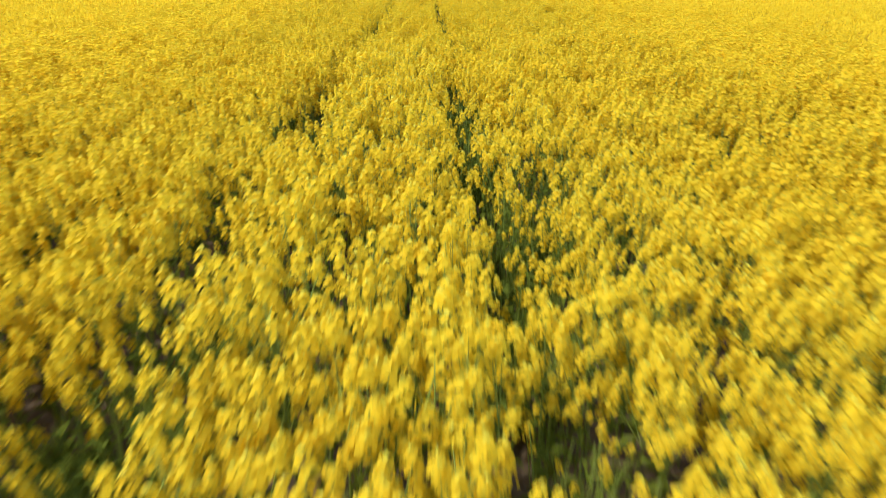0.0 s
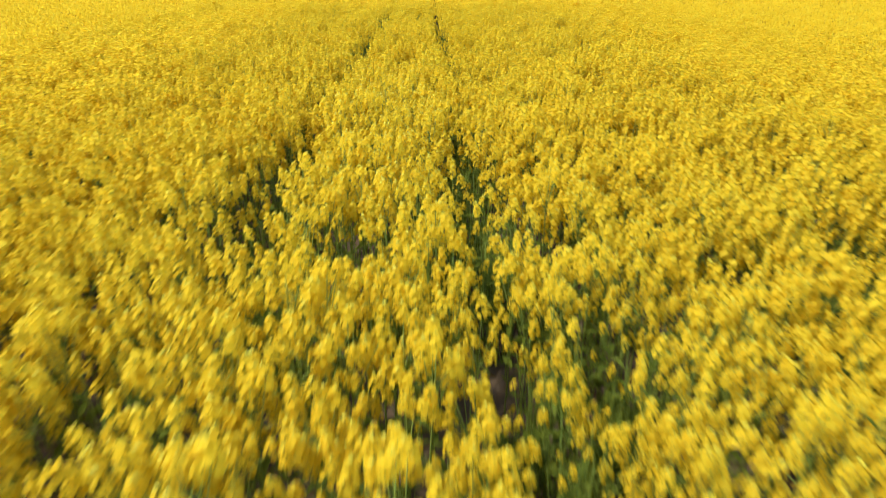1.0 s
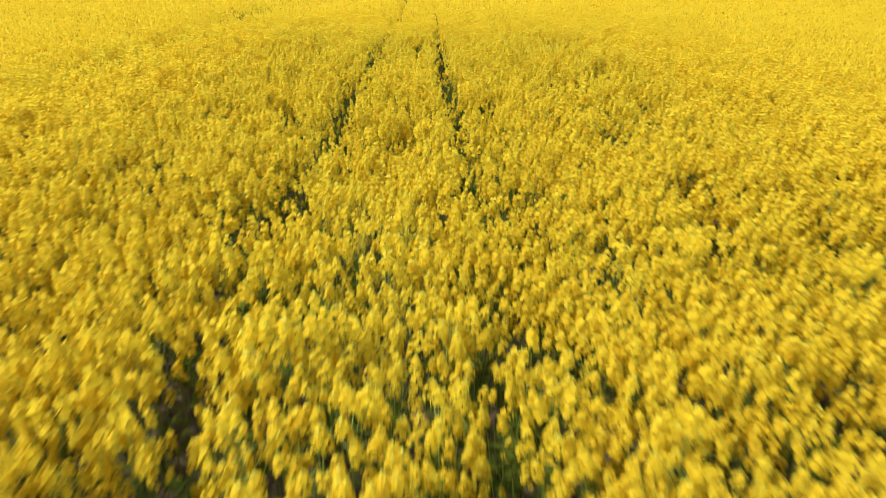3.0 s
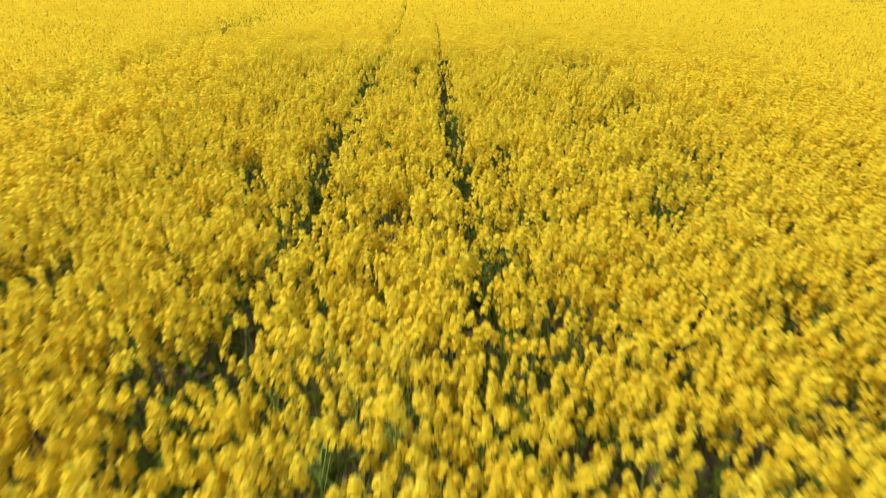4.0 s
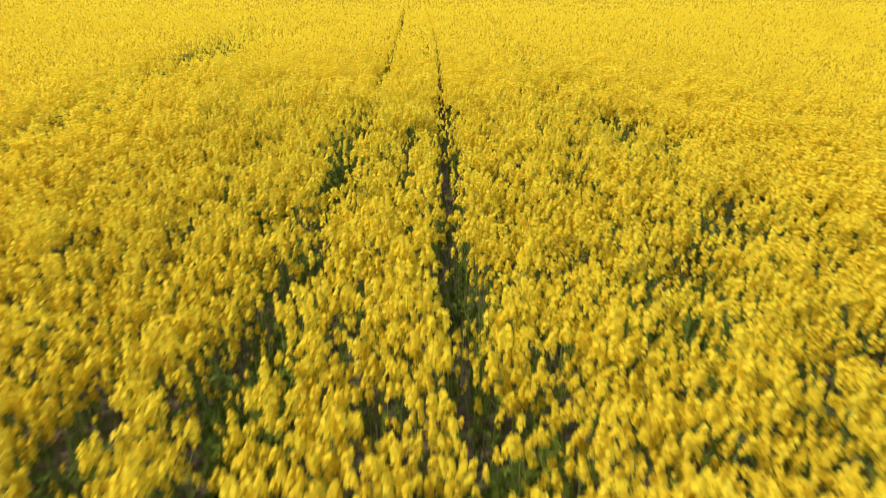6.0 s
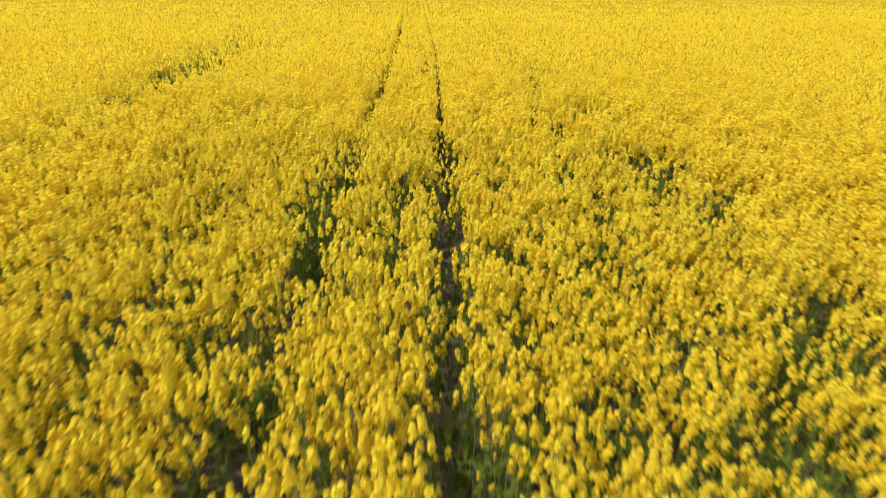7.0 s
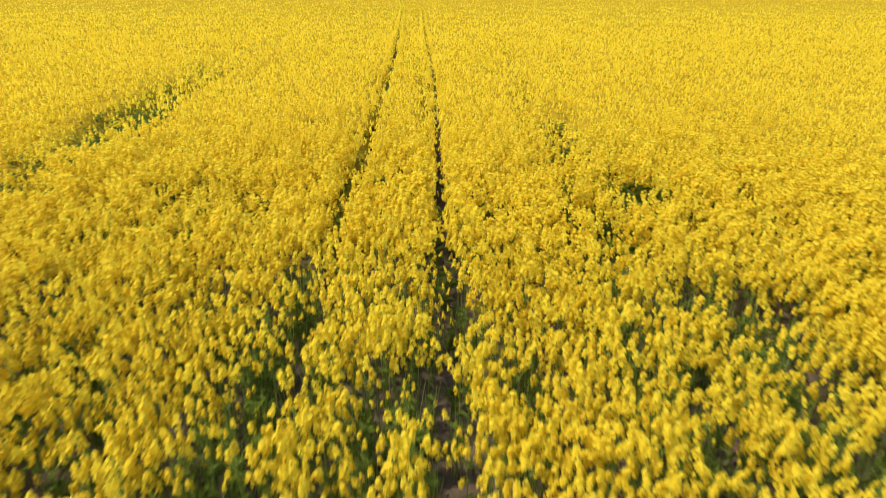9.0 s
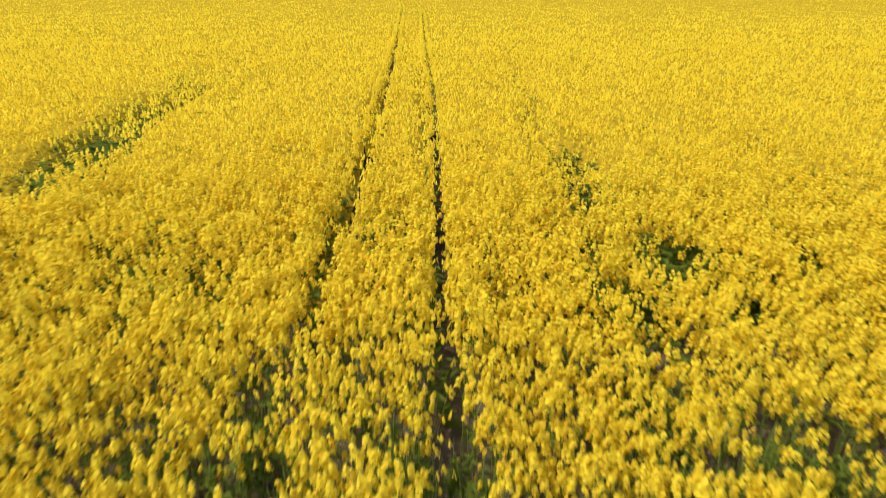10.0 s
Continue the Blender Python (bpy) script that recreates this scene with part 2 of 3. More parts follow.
# ---- building blocks ----
def mesh_of(name, verts, polys, mat):
    """A mesh of n-sided faces, all with the same number of corners."""
    verts, polys = np.asarray(verts, np.float32), np.asarray(polys, np.int32)
    me = bpy.data.meshes.new(name)
    n, k = polys.shape
    me.vertices.add(len(verts))
    me.vertices.foreach_set("co", verts.ravel())
    me.loops.add(n * k)
    me.loops.foreach_set("vertex_index", polys.ravel())
    me.polygons.add(n)
    me.polygons.foreach_set("loop_start", np.arange(0, n * k, k, dtype=np.int32))
    me.update(calc_edges=True)
    me.materials.append(mat)
    return me


def spread_out(shape, place, turn, size, lean):
    """Copies of a shape (verts, quads): placed, turned about z, leaned and scaled, joined into one."""
    v, f = shape
    m = len(place)
    c, s = np.cos(turn)[:, None], np.sin(turn)[:, None]
    x, y, z = v[None, :, 0], v[None, :, 1], v[None, :, 2]
    out = np.stack([c * x - s * y, s * x + c * y, np.repeat(z, m, 0)], -1) * size[:, None, None]
    out[:, :, 0] += lean[:, 0, None] * out[:, :, 2]
    out[:, :, 1] += lean[:, 1, None] * out[:, :, 2]
    out += place[:, None, :]
    faces = f[None] + (np.arange(m) * len(v))[:, None, None]
    return out.reshape(-1, 3), faces.reshape(-1, f.shape[1])


def join(blocks):
    verts, faces, n = [], [], 0
    for v, f in blocks:
        verts.append(v)
        faces.append(f + n)
        n += len(v)
    return np.concatenate(verts), np.concatenate(faces)


def basis(way):
    w = Vector(way).normalized()
    a = w.cross(Vector((0.31, 0.17, 0.93))).normalized()
    return np.array(a), np.array(w.cross(a)), np.array(w)


def blossoms(seed, count, petal, wide, tall, petals=4, rise=1.0):
    """A raceme: open four-petalled blossoms up a short axis, facing outwards and up."""
    r = random.Random(seed)
    verts, faces = [], []
    for i in range(count):
        k = i / max(1, count - 1)
        turn = i * 2.4 + r.uniform(-0.3, 0.3)
        rad = wide * (1 - 0.62 * k ** 1.6) * r.uniform(0.8, 1.12)
        c = np.array((math.cos(turn) * rad, math.sin(turn) * rad, -tall / 2 + tall * k + r.uniform(-.004, .004)))
        up = 0.22 + 1.25 * k + r.uniform(-0.25, 0.25)
        a, b, w = basis((math.cos(turn), math.sin(turn), up * rise))
        spin = r.uniform(0, 1.5)
        if petals == 1:
            p = petal * r.uniform(0.85, 1.15)
            n = len(verts)
            for q in range(4):
                g = spin + q * math.pi / 2
                verts.append(c + (a * math.cos(g) + b * math.sin(g)) * p + w * (0.004 if q % 2 else -0.004))
            faces.append((n, n + 1, n + 2, n + 3))
            continue
        for q in range(petals):
            g = spin + q * 2 * math.pi / petals
            d, e = a * math.cos(g) + b * math.sin(g), b * math.cos(g) - a * math.sin(g)
            p = petal * r.uniform(0.85, 1.15)
            n = len(verts)
            verts += [c, c + d * p * 0.62 - e * p * 0.56 + w * p * 0.10, c + d * p + w * p * r.uniform(-0.15, 0.25), c + d * p * 0.62 + e * p * 0.56 + w * p * 0.10]
            faces.append((n, n + 1, n + 2, n + 3))
    return np.array(verts), np.array(faces)


def tuft(seed, wide, tall):
    """A raceme far off: two steep faces that meet in an uneven ridge."""
    r = random.Random(seed)
    j = lambda v: v * r.uniform(0.75, 1.25)
    verts = [(-j(wide), -j(wide), -tall / 2), (j(wide), -j(wide), -tall / 2), (j(wide) * .45, 0, tall * .5), (-j(wide) * .45, 0, j(tall) * .4), (j(wide), j(wide), -tall / 2), (-j(wide), j(wide), -tall / 2)]
    return np.array(verts, float), np.array([(0, 1, 2, 3), (3, 2, 4, 5)])


def buds(seed, wide, tall, top):
    """The knot of closed buds at the tip, an uneven little dome."""
    r = random.Random(seed)
    verts, faces = [], []
    for i in range(4):
        n = len(verts)
        cx, cy = (0, 0) if i == 0 else (math.cos(i * 2.1) * wide * 0.5, math.sin(i * 2.1) * wide * 0.5)
        h = tall * (1 if i == 0 else r.uniform(0.5, 0.8))
        s = wide * 0.45
        verts += [(cx - s, cy, top), (cx, cy - s, top + h * .3), (cx + s, cy, top), (cx, cy + s, top + h * .3), (cx, cy, top + h)]
        faces += [(n, n + 1, n + 4, n + 3), (n + 1, n + 2, n + 3, n + 4)]
    return np.array(verts, float), np.array(faces)


def leaf_shape(length, wide, droop, rows=2):
    """A lobed, folded leaf that rises from its foot and droops to its tip."""
    verts, faces = [], []
    for i in range(rows + 1):
        k = i / rows
        w = wide * (0.25 + 1.5 * k * (1 - 0.35 * k)) * (1 - k ** 3) * (1.15 if i % 2 else 0.9) / 1.3 if rows > 1 else wide * (1 - 0.9 * k)
        x, z = length * k * (1 - 0.12 * k * droop), length * (0.45 * k - 0.75 * droop * k * k)
        verts += [(x, -w, z + w * 0.35), (x, 0, z), (x, w, z + w * 0.35)]
    for i in range(rows):
        n = 3 * i
        faces += [(n, n + 1, n + 4, n + 3), (n + 1, n + 2, n + 5, n + 4)]
    return np.array(verts, float), np.array(faces)


def tubes(foot, top, thick_foot, thick_top, sides=3):
    """Straight tapered stalks from foot to top, joined."""
    m = len(foot)
    g = np.arange(sides) * 2 * np.pi / sides
    ring = np.stack([np.cos(g), np.sin(g), 0 * g], -1)
    tf, tt = np.broadcast_to(thick_foot, m), np.broadcast_to(thick_top, m)
    v = np.concatenate([foot[:, None] + ring[None] * tf[:, None, None], top[:, None] + ring[None] * tt[:, None, None]], 1)
    i = np.arange(sides)
    f = np.stack([i, (i + 1) % sides, (i + 1) % sides + sides, i + sides], -1)
    return v.reshape(-1, 3), (f[None] + (np.arange(m) * 2 * sides)[:, None, None]).reshape(-1, 4)


def part(name, me, parent, label=""):
    ob = new(name, me)
    ob.parent = parent
    return tagged(ob, label=label)


# ---- soil ----
def soil():
    ys = np.concatenate([np.arange(-60, 0, 6.0), np.arange(0, 40, 0.16), np.arange(40, 130, 2.0), np.array([140, 180, 260, 500, 1000, 2500])])
    us = np.concatenate([np.array([-2500, -800, -200, -60, -20, -8]), np.arange(-3.0, 2.6, 0.12), np.array([8, 20, 60, 200, 800, 2500])])
    Y, U = np.meshgrid(ys, us, indexing="ij")
    X = across(U, Y)
    near = (np.abs(U) < 3) & (Y > -1) & (Y < 41)
    clods = 0.07 * (grain_at(X, Y, 0.22, 21) - 0.5) + 0.05 * (grain_at(X, Y, 0.13, 22) - 0.5)
    rut = np.maximum(np.exp(-(U / 0.16) ** 2), np.exp(-((U + GAUGE) / 0.16) ** 2))
    Z = lie(X, Y) + near * (clods - 0.05 * rut)
    n, k = Y.shape
    idx = np.arange(n * k).reshape(n, k)
    quads = np.stack([idx[:-1, :-1], idx[:-1, 1:], idx[1:, 1:], idx[1:, :-1]], -1).reshape(-1, 4)
    ob = new("ground", mesh_of("ground", np.stack([X, Y, Z], -1).reshape(-1, 3), quads, SOIL))
    tagged(ob, "brown cloddy bare soil under the crop with wheel ruts", "ground", kind="structure")


soil()

# ---- the crop ----
HEADS_FINE = [blossoms(s, 12, 0.0160, 0.026, 0.082) for s in range(6)]
KNOTS = [buds(s, 0.011, 0.018, 0.042) for s in range(6)]
TIPS = [blossoms(30 + s, 1, 0.0150, 0.003, 0.010, petals=1) for s in range(6)]
TIPS = [(v + (0, 0, 0.044), f) for v, f in TIPS]
HEADS_MID = [blossoms(40 + s, 9, 0.0208, 0.023, 0.088, petals=1, rise=0.95) for s in range(6)]
HEADS_LOW = [blossoms(60 + s, 6, 0.0248, 0.021, 0.084, petals=1, rise=1.2) for s in range(6)]
HEADS_WIDE = [blossoms(80 + s, 2, 0.052, 0.030, 0.050, petals=1, rise=0.8) for s in range(6)]
HEADS_FAR = [tuft(80 + s, 0.020, 0.092) for s in range(6)]
LEAVES = [leaf_shape(0.17, 0.030, 0.5), leaf_shape(0.13, 0.026, 0.8), leaf_shape(0.20, 0.040, 0.9)]
LEAVES_FAR = [leaf_shape(0.17, 0.034, 0.3, 1), leaf_shape(0.13, 0.030, 0.5, 1), leaf_shape(0.20, 0.044, 0.6, 1)]

# the stretch in which every plant stands as a thing of its own
THINGS = (-0.80, 0.32, 2.0, 13.0)


def nearest(x, y):
    """How near the way over the field comes to a place while it is in sight."""
    high = 1.5 + 0.095 * np.clip(y - 2.5, 0, 24)
    side = np.abs(x - 0.4) * 1.45
    d = np.maximum(np.maximum(high * 1.42, side), np.hypot(y - 21.5, 3.0) * (y > 25))
    beside = np.abs(x - 0.2 - 0.028 * y) - 0.71 * np.clip(y, 0, None) - 0.9 - 3.5 * grain_at(x, y, 1.3, 75) ** 2
    return np.where((beside > 0) | (y < 1.2), np.maximum(d, 16.5), d)


def sow():
    """The plants of the whole stand: place, height."""
    step = 0.20
    gx, gy = np.meshgrid(np.arange(-42, 44, step), np.arange(-9, 60, step))
    x = gx.ravel() + rng.uniform(-0.5, 0.5, gx.size) * step * 0.95
    y = gy.ravel() + rng.uniform(-0.5, 0.5, gx.size) * step * 0.95
    b, dice = bare(x, y), rng.random(x.size)
    beside = np.abs(x - 0.2 - 0.028 * y) - 0.71 * np.clip(y, 0, None) - 0.9
    inside = (beside < 0) & (y > 0.8)
    around = ~inside & (np.abs(x) < 21 - 3 * rng.random(x.size)) & (y > -8 + 2 * rng.random(x.size)) & (y < 34)
    seen = inside & (y < 50)
    inside = inside | around
    keep = inside & (dice > b) & (rng.random(x.size) > np.clip((y - 38 + 9 * (grain_at(x, y, 3.5, 71) - 0.5)) / 20, 0, 1))
    weak = inside & (dice <= b) & ((nearest(x, y) < 14) | seen) & ((b < 0.96) | (rng.random(x.size) < 0.6 - 0.3 * np.clip((y - 15) / 4, 0, 1)))
    z = crop_height(x, y) + rng.normal(0, 0.085, x.size)
    return x[keep], y[keep], z[keep], x[weak], y[weak], z[weak] * rng.uniform(0.6, 0.85, weak.sum()) * np.where(b[weak] < 0.96, 1, 0.6)


PX, PY, PZ, WX, WY, WZ = sow()
IN_THINGS = (PX > THINGS[0]) & (PX < THINGS[1]) & (PY > THINGS[2]) & (PY < THINGS[3])


def heads_of(x, y, z, count, wide, deep):
    """The flower heads of the plants: one on top, the rest lower around it."""
    m = len(x)
    k = np.tile(np.arange(count), m)
    owner = np.repeat(np.arange(m), count)
    turn = rng.uniform(0, 6.28, m)[owner] + k * 2.4 + rng.uniform(-0.5, 0.5, m * count)
    rad = np.where(k == 0, rng.uniform(0, 0.03, m * count), wide * rng.uniform(0.4, 1.2, m * count))
    drop = np.where(k == 0, 0, 0.08 * (rad / wide) ** 2 + 0.42 * rng.uniform(0.0, 1.0, m * count) ** 1.5) * deep
    pos = np.stack([x[owner] + np.cos(turn) * rad, y[owner] + np.sin(turn) * rad, z[owner] - drop], -1)
    return pos, owner, rng.uniform(0, 6.28, m * count), rng.uniform(0.82, 1.34, m * count)


def crop():
    stand = tagged(new("rapeseed_crop"), "dense stand of yellow flowering rapeseed over green stems", "crop", kind="stuff")
    near = nearest(PX, PY)
    near = np.where(near < 16, near * np.clip(rng.normal(1, 0.12, near.size), 0.7, 1.35), near)
    petals, knots, stalks, leaves = [], [], [], []
    levels = [(0, 2.9, HEADS_FINE, 11, 0.13), (2.9, 6.6, HEADS_MID, 14, 0.145), (6.6, 12, HEADS_LOW, 13, 0.14), (12, 99, HEADS_FAR, 8, 0.14)]
    for level, (lo, hi, shapes, count, wide) in enumerate(levels):
        pick = (near >= lo) & (near < hi) & ~IN_THINGS
        x, y, z = PX[pick], PY[pick], PZ[pick]
        pos, owner, turn, size = heads_of(x, y, z, count, wide, (1.15, 1.02, 0.98, 1.4)[level])
        if level == 3:
            outer = (pos[:, 1] < 1.2) | ((pos[:, 1] < 34) & (np.abs(pos[:, 0]) > 0.71 * np.clip(pos[:, 1], 0, None) + 0.9 + 3.5 * grain_at(pos[:, 0], pos[:, 1], 1.3, 75) ** 2))
            keep = rng.random(len(pos)) < np.where(outer, 0.30, 0.54 - 0.16 * np.clip((pos[:, 1] - 28) / 20, 0, 1))
            pos, owner, turn, size, outer = pos[keep], owner[keep], turn[keep], size[keep], outer[keep]
            size = size * np.where(outer, 1.0, 0.92)
        elif level == 1:
            # the stand grows thinner along the way
            keep = rng.random(len(pos)) > 0.24 * np.clip((pos[:, 1] - 11) / 8, 0, 1)
            pos, owner, turn, size = pos[keep], owner[keep], turn[keep], size[keep]
        lean = rng.normal(0, 0.16, (len(pos), 2))
        kind = rng.integers(0, 6, len(pos))
        for s in range(6):
            q = kind == s
            if level == 3:
                w = q & outer
                petals.append(spread_out(HEADS_WIDE[s], pos[w], turn[w], size[w], lean[w]))
                q = q & ~outer
            petals.append(spread_out(shapes[s], pos[q], turn[q], size[q], lean[q]))
            if level < 2:
                knots.append(spread_out((KNOTS, TIPS)[level][s], pos[q], turn[q], size[q], lean[q]))
        foot = np.stack([x, y, lie(x, y)], -1)
        fork = np.stack([x, y, z - 0.42], -1) + rng.normal(0, 0.015, (len(x), 3))
        if level < 2:
            stalks.append(tubes(foot, fork, 0.007, 0.005))
            some = np.ones(len(pos), bool) if level == 0 else rng.random(len(pos)) < 0.4
            stalks.append(tubes(fork[owner][some], pos[some] - (0, 0, 0.02), 0.0032, 0.0022))
        per, extra = (11, 9, 4, 0)[level], (26, 20, 8, 6)[level]
        poor = (nearest(WX, WY) >= lo) & (nearest(WX, WY) < hi)
        if level < 2:
            # green side shoots of the weak plants, some with a small late head
            wx, wy, wz = WX[poor], WY[poor], WZ[poor]
            who = np.repeat(np.arange(len(wx)), 9 if level == 0 else 7)
            base = np.stack([wx[who], wy[who], lie(wx[who], wy[who])], -1) + rng.normal(0, 0.03, (len(who), 3)) * (1, 1, 0)
            tip = base + np.stack([rng.normal(0, 0.09, len(who)), rng.normal(0, 0.09, len(who)), wz[who] * rng.uniform(0.6, 1.1, len(who))], -1)
            stalks.append(tubes(base, tip, 0.006, 0.003))
            late = rng.random(len(who)) < 0.24
            kind = rng.integers(0, 6, late.sum())
            for s in range(6):
                q = kind == s
                petals.append(spread_out(shapes[s], tip[late][q], rng.uniform(0, 6.28, q.sum()), rng.uniform(0.55, 0.9, q.sum()), rng.normal(0, 0.16, (q.sum(), 2))))
        strong = len(x)
        x, y, z = (np.concatenate(pair) for pair in ((x, WX[poor]), (y, WY[poor]), (z, WZ[poor])))
        who = np.concatenate([np.repeat(np.arange(strong), per), np.repeat(np.arange(strong, len(x)), extra)])
        up = rng.uniform(0.22, 0.84, len(who)) * np.where(who < strong, (0.96, 0.88, 0.84, 1)[level], 1)
        at = np.stack([x[who], y[who], lie(x[who], y[who]) + up * (z[who] - lie(x[who], y[who]))], -1)
        big = rng.uniform(0.8, 1.5, len(who)) * (1.15 - 0.65 * (up - 0.3)) * (0.55, 0.48, 0.7, 0.8)[level] * np.where(who < strong, 1.0, 1.35)
        kind = rng.integers(0, 3, len(who))
        for s in range(3):
            q = kind == s
            leaves.append(spread_out((LEAVES if level == 0 else LEAVES_FAR)[s], at[q], rng.uniform(0, 6.28, q.sum()), big[q], rng.normal(0, 0.15, (q.sum(), 2))))
    for name, blocks, mat in (("flower_heads", petals, PETAL), ("bud_tips", knots, BUD), ("stalks", stalks, STEM), ("leaves", leaves, LEAF)):
        v, f = join(blocks)
        part(name, mesh_of(name, v, f, mat), stand)


crop()


def far_field():
    """The closed flower surface of the field beyond and around, cut by the two wheel tracks."""
    stand = tagged(new("far_crop"), "distant closed yellow rapeseed canopy cut by wheel tracks", "crop", kind="stuff")
    blocks, floor = [], []

    def sheet(us, ys, edge=None):
        U, Y = np.meshgrid(us, ys)
        if edge is not None:
            U = edge(U, Y)
        X = across(U, Y)
        Z = crop_height(X, Y) - 0.03 + 0.22 * (grain_at(X, Y, 0.8, 31) - 0.5) * np.clip((Y - 130) / -60, 0.5, 1)
        n, k = Y.shape
        idx = np.arange(n * k).reshape(n, k)
        blocks.append((np.stack([X, Y, Z], -1).reshape(-1, 3), np.stack([idx[:-1, :-1], idx[:-1, 1:], idx[1:, 1:], idx[1:, :-1]], -1).reshape(-1, 4)))

    ys = np.concatenate([np.arange(29.8, 130, 0.45), np.array([132, 140, 160, 200, 300, 500, 900, 1600, 2500])])
    side = np.array([0.0, 1, 3, 6, 12, 25, 60, 200, 700, 2300])
    half = 0.125
    sheet(np.concatenate([-45 - side[:0:-1], np.arange(-45, -14, 0.5), np.arange(-14, -GAUGE - half, 0.25), [-GAUGE - half]]), ys)
    sheet(np.linspace(-GAUGE + half, -half, 5), ys)
    sheet(np.concatenate([[half], np.arange(0.35, 11.9, 0.25), np.arange(12, 45, 0.5), 45 + side]), ys)
    for v, f in blocks:
        thin = np.clip(bare(v[:, 0], v[:, 1]) * 2.2 - 0.3, 0, 1) * np.clip((50 - v[:, 1]) / 5, 0, 1)
        sunk = 0.42 * np.clip((84 - v[:, 1]) / 34, 0, 1) + 0.08 * np.clip((59 - v[:, 1]) / 12, 0, 1) + 0.6 * np.clip((37 - v[:, 1]) / 6, 0, 1)
        # the furrow of another pair of tracks, far to one side
        v[:, 2] -= 0.3 * np.exp(-((v[:, 0] + 19.0 + 0.03 * (v[:, 1] - 50)) / 0.7) ** 2) * np.clip((v[:, 1] - 44) / 6, 0, 1)
        v[:, 2] -= np.maximum(sunk, 1.05 * thin) * np.clip((0.71 * v[:, 1] + 3 - np.abs(v[:, 0])) / 2, 0, 1)
    # beside and behind the stand
    near = np.concatenate([np.arange(-60, -10, 5.0), np.arange(-10, 30.1, 0.5)])
    for s in (-1, 1):
        reach = lambda Y: np.maximum(0.71 * np.clip(Y, 0, None) + 0.9, 19.5)
        sheet(s * np.concatenate([np.linspace(0, 2, 12), 2 + side[1:]])[::s], near, lambda U, Y, s=s: s * reach(Y) + U + 0.2 - wheel(Y) + (s < 0) * (gauge(Y) - GAUGE))
    sheet(np.arange(-19.5, 20, 1.5), np.arange(-60, -6.5, 1.5))
    v, f = join(blocks)
    part("flower_surface", mesh_of("flower_surface", v, f, FAR_SHADED), stand)
    # the overgrown bottoms of the two tracks
    for c in (-GAUGE, 0.0):
        yy = np.arange(39.7, 130, 0.45)
        rows = []
        for k, deep in ((-1, 0.03), (-0.45, 0.12), (0.45, 0.12), (1, 0.03)):
            xx = across(c, yy) + k * half
            rows.append(np.stack([xx, yy, crop_height(xx, yy) - 0.28 - deep - 0.2 * np.clip((84 - yy) / 34, 0, 1) - 0.49 * np.clip((53 - yy) / 13, 0, 1)], -1))
        n = len(yy)
        i = np.arange(n - 1)
        floor.append((np.concatenate(rows), np.concatenate([np.stack([i + q * n, i + (q + 1) * n, i + 1 + (q + 1) * n, i + 1 + q * n], -1) for q in range(3)])))
    v, f = join(floor)
    edge = []
    for c in (-GAUGE, 0.0):
        for s in (-1, 1):
            m = 2200
            yy = 28 + 84 * rng.random(m)
            xx = across(c, yy) + s * (half + 0.14 * (grain_at(yy, yy * 0, 0.7, 61 + s) - 0.5) + rng.normal(0.045, 0.045, m) + (c < 0) * 0.06 * np.clip((58 - yy) / 10, 0, 1))
            pos = np.stack([xx, yy, crop_height(xx, yy) + rng.uniform(-0.25, 0.03, m) - 0.25 * np.clip((53 - yy) / 16, 0, 1)], -1)
            edge.append(spread_out(HEADS_FAR[s + 1], pos, rng.uniform(0, 6.28, m), rng.uniform(1.0, 1.6, m), rng.normal(0, 0.16, (m, 2))))
        # stray heads within the track
        m = 650
        yy = 26 + 80 * rng.random(m)
        xx = across(c, yy) + rng.uniform(-1, 1, m) * half
        pos = np.stack([xx, yy, crop_height(xx, yy) - rng.uniform(0.12, 0.5, m)], -1)
        edge.append(spread_out(HEADS_FAR[3], pos, rng.uniform(0, 6.28, m), rng.uniform(0.8, 1.2, m), rng.normal(0, 0.2, (m, 2))))
    # tufts of flowers over the far surface
    for s in range(6):
        m = 12500
        yy = 36 + 114 * rng.random(m) ** 1.5
        xx = 0.4 - 0.01 * yy + (rng.random(m) * 2 - 1) * (0.75 * (yy - 20) + 4)
        clear = np.minimum(np.abs(xx - wheel(yy)), np.abs(xx - wheel(yy) + gauge(yy))) > 0.2 + 0.2 * np.clip((yy - 50) / 10, 0, 1)
        clear &= rng.random(m) < np.clip((yy - 36 + 8 * (grain_at(xx, yy, 3.5, 71) - 0.5)) / 18, 0, 1)
        xx, yy = xx[clear], yy[clear]
        m = len(xx)
        pos = np.stack([xx, yy, crop_height(xx, yy) + rng.uniform(-0.24, -0.03, m) + 0.12 * np.clip((yy - 60) / 24, 0, 1)], -1)
        edge.append(spread_out(HEADS_FAR[s], pos, rng.uniform(0, 6.28, m), rng.uniform(1.3, 2.0, m), rng.normal(0, 0.16, (m, 2))))
    ev, ef = join(edge)
    part("far_heads", mesh_of("far_heads", ev, ef, PETAL), stand)
    part("track_bottoms", mesh_of("track_bottoms", v, f, TRODDEN), stand)


far_field()


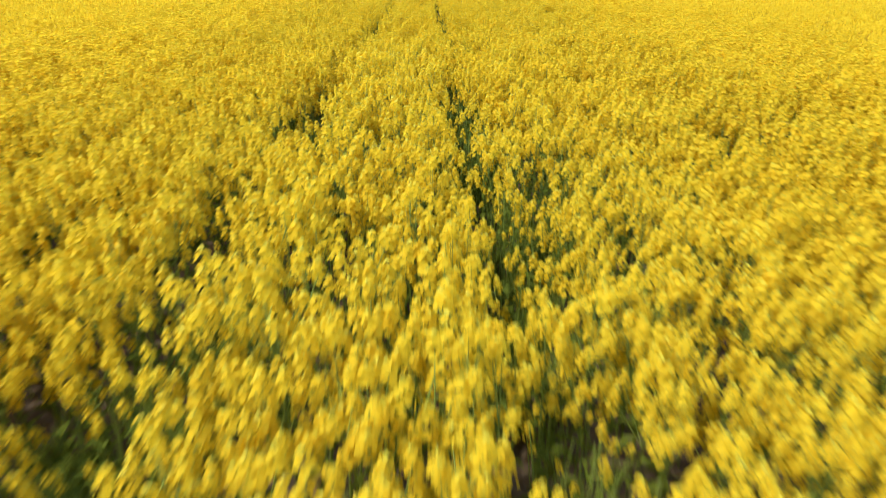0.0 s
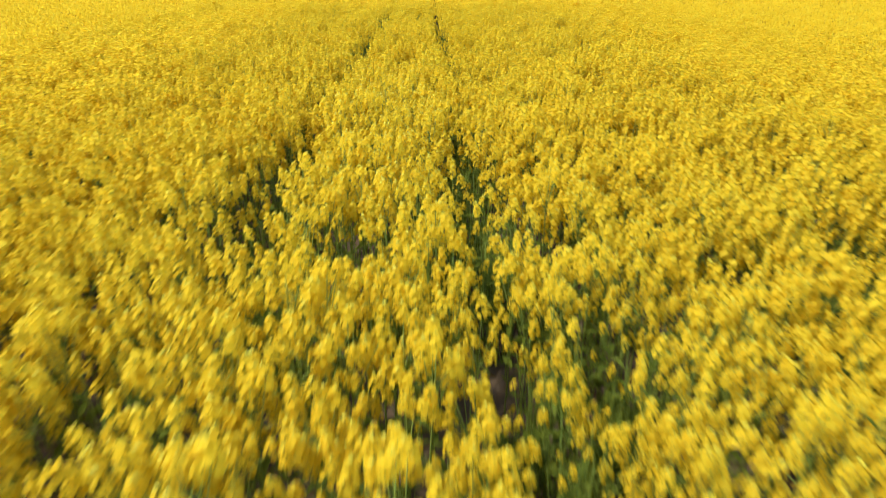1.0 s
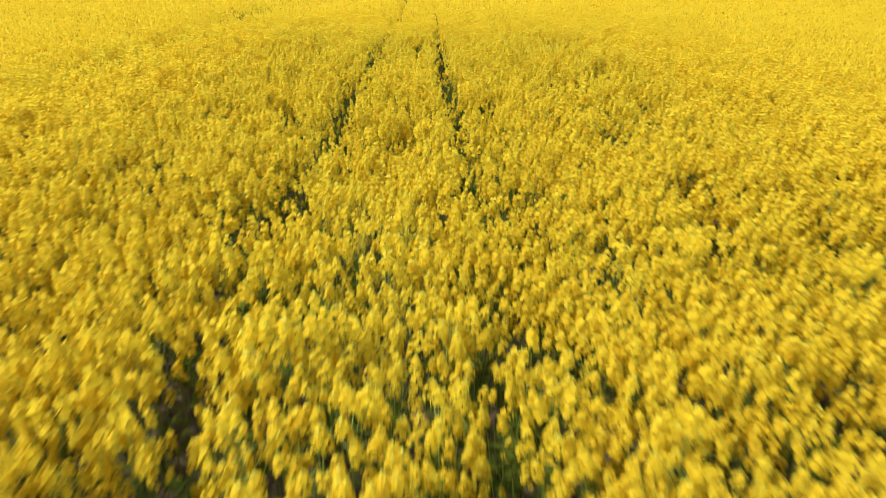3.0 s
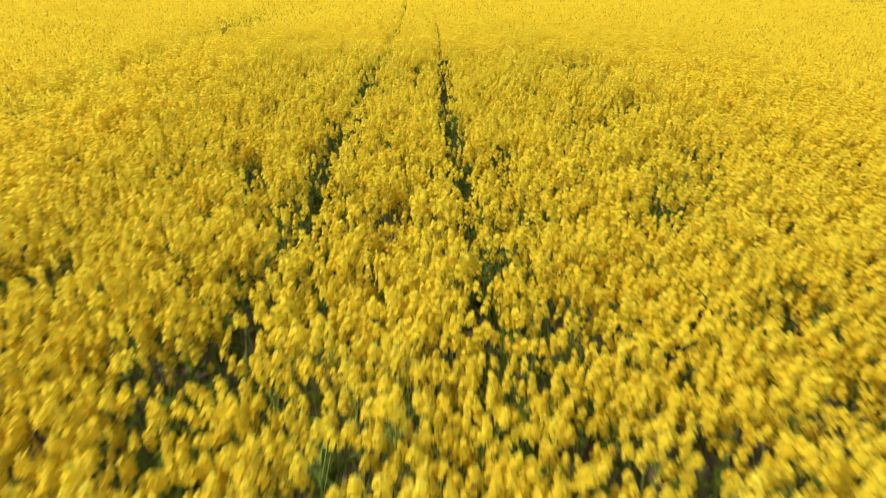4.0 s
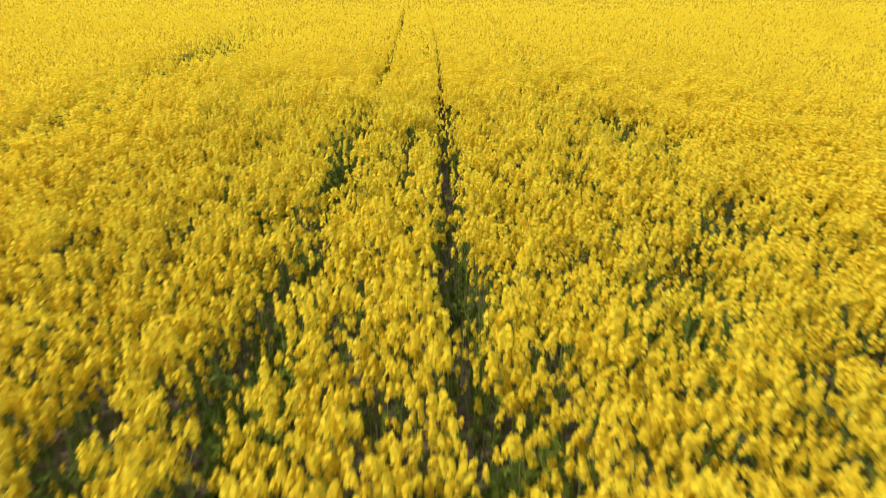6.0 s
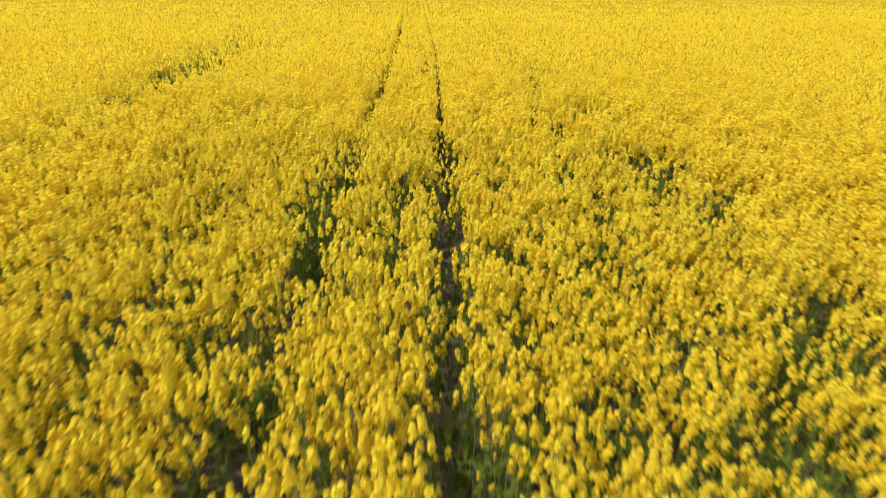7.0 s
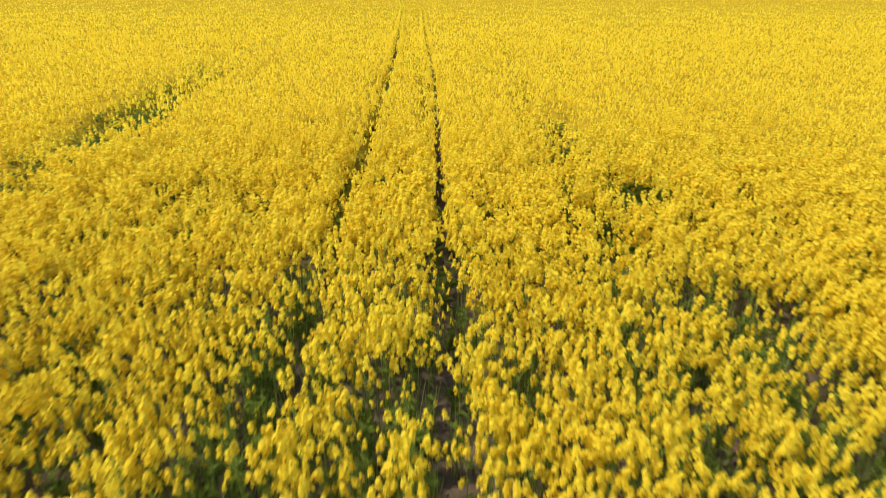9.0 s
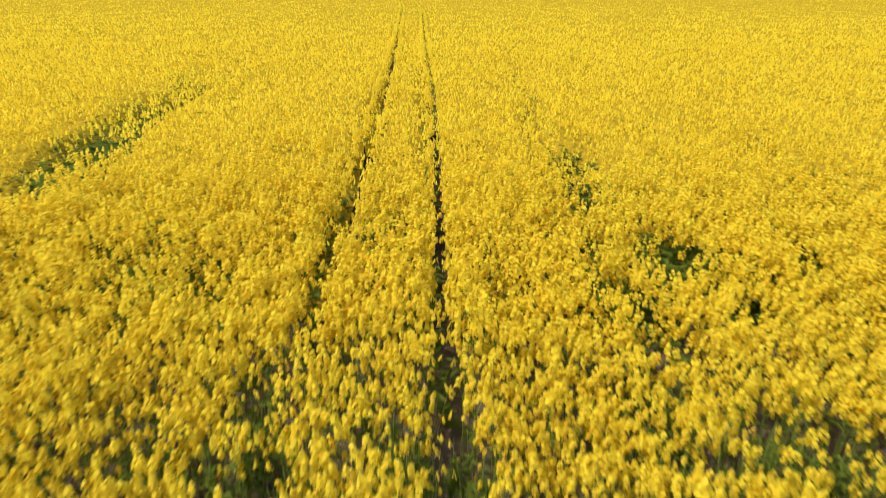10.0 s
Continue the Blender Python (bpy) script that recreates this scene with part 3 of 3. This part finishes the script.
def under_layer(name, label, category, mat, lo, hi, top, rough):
    """What closes the view down through the outer stand, open along the wheel tracks: leaves low down, or higher up a
    sheet for the heads, their shade in its colour.
    """
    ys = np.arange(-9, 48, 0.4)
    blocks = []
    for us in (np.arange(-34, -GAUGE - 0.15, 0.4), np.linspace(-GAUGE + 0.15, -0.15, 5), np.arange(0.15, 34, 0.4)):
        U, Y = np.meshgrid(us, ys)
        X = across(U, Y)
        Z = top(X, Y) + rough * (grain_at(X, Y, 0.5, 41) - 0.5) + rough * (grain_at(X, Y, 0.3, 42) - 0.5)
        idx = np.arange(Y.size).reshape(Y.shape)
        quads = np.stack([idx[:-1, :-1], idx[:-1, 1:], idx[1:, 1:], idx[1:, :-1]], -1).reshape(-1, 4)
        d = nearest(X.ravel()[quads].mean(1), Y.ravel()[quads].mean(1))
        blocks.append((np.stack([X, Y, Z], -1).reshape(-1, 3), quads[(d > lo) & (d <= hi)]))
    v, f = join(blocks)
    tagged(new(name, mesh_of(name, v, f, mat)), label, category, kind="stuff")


under_layer("leaf_layer", "dense dark green lower leaves beneath the flowering crop", "foliage", LEAF, 8.5, 99,
            lambda x, y: lie(x, y) + 0.36 * np.clip((nearest(x, y) - 8.3) / 2.5, 0.05, 1), 0.25)
# added sheet in place of lower heads, its colour already darkened by shade
under_layer("lower_flowers", "yellow sheet for the lower flower heads inside the crop, shade in its colour", "crop", FAR_SHADED, 11.5, 99,
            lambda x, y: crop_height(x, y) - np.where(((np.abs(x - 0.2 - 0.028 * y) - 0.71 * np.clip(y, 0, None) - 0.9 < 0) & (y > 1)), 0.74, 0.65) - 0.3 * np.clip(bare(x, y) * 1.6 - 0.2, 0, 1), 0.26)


# ---- single plants between the wheel tracks ----
def rapeseed_plants():
    head_mesh = [mesh_of("flower_head", *HEADS_FINE[s], PETAL) for s in range(6)]
    knot_mesh = [mesh_of("bud_tip", *KNOTS[s], BUD) for s in range(6)]
    leaf_mesh = [mesh_of("leaf", *LEAVES[s], LEAF) for s in range(3)]
    models = []
    for kind in range(8):
        r = random.Random(300 + kind)
        plant = tagged(new("rapeseed_plant"), "flowering rapeseed plant with yellow heads on green stems", "plant", "rapeseed plants between the wheel tracks")
        count = 11
        tops = [Vector((0, 0, 1.25))]
        for k in range(1, count):
            g, rad = k * 2.4 + r.uniform(-0.5, 0.5), 0.14 * r.uniform(0.45, 1.25)
            tops.append(Vector((math.cos(g) * rad, math.sin(g) * rad, 1.25 - r.uniform(0, 0.32))))
        forks = np.array([(0, 0, 0.72 + 0.04 * k) for k in range(count)])
        stalk = join([tubes(np.array([(0, 0, 0.0)]), np.array([(0.0, 0.0, 0.98)]), 0.008, 0.005, 5), tubes(forks, np.array(tops) - (0, 0, 0.02), 0.0033, 0.0023, 4)])
        part("stem", mesh_of("stem", *stalk, STEM), plant)
        for k, top in enumerate(tops):
            s = r.randrange(6)
            head = part("flower_head", head_mesh[s], plant)
            head.matrix_local = Matrix.Translation(top) @ pose(0, 0, 0, r.uniform(-12, 12), r.uniform(-12, 12), r.uniform(0, 360)) @ Matrix.Scale(r.uniform(0.92, 1.38), 4)
            part("bud_tip", knot_mesh[s], head)
        for k in range(5):
            leaf = part("leaf", leaf_mesh[k % 3], plant)
            up = 0.32 + 0.11 * k
            leaf.matrix_local = pose(0, 0, up, r.uniform(-10, 10), r.uniform(-10, 10), k * 137 + r.uniform(-20, 20)) @ Matrix.Scale(r.uniform(0.9, 1.4) * (1.2 - 0.5 * up), 4)
        models.append(plant)
    order = np.flatnonzero(IN_THINGS)
    for n, i in enumerate(order):
        m = pose(PX[i], PY[i], float(lie(PX[i], PY[i])), rng.normal(0, 2), rng.normal(0, 2), rng.uniform(0, 360)) @ Matrix.Scale(PZ[i] / 1.25, 4)
        if n < len(models):
            models[n].matrix_basis = m
        else:
            copy_thing(models[n % len(models)], m)


rapeseed_plants()
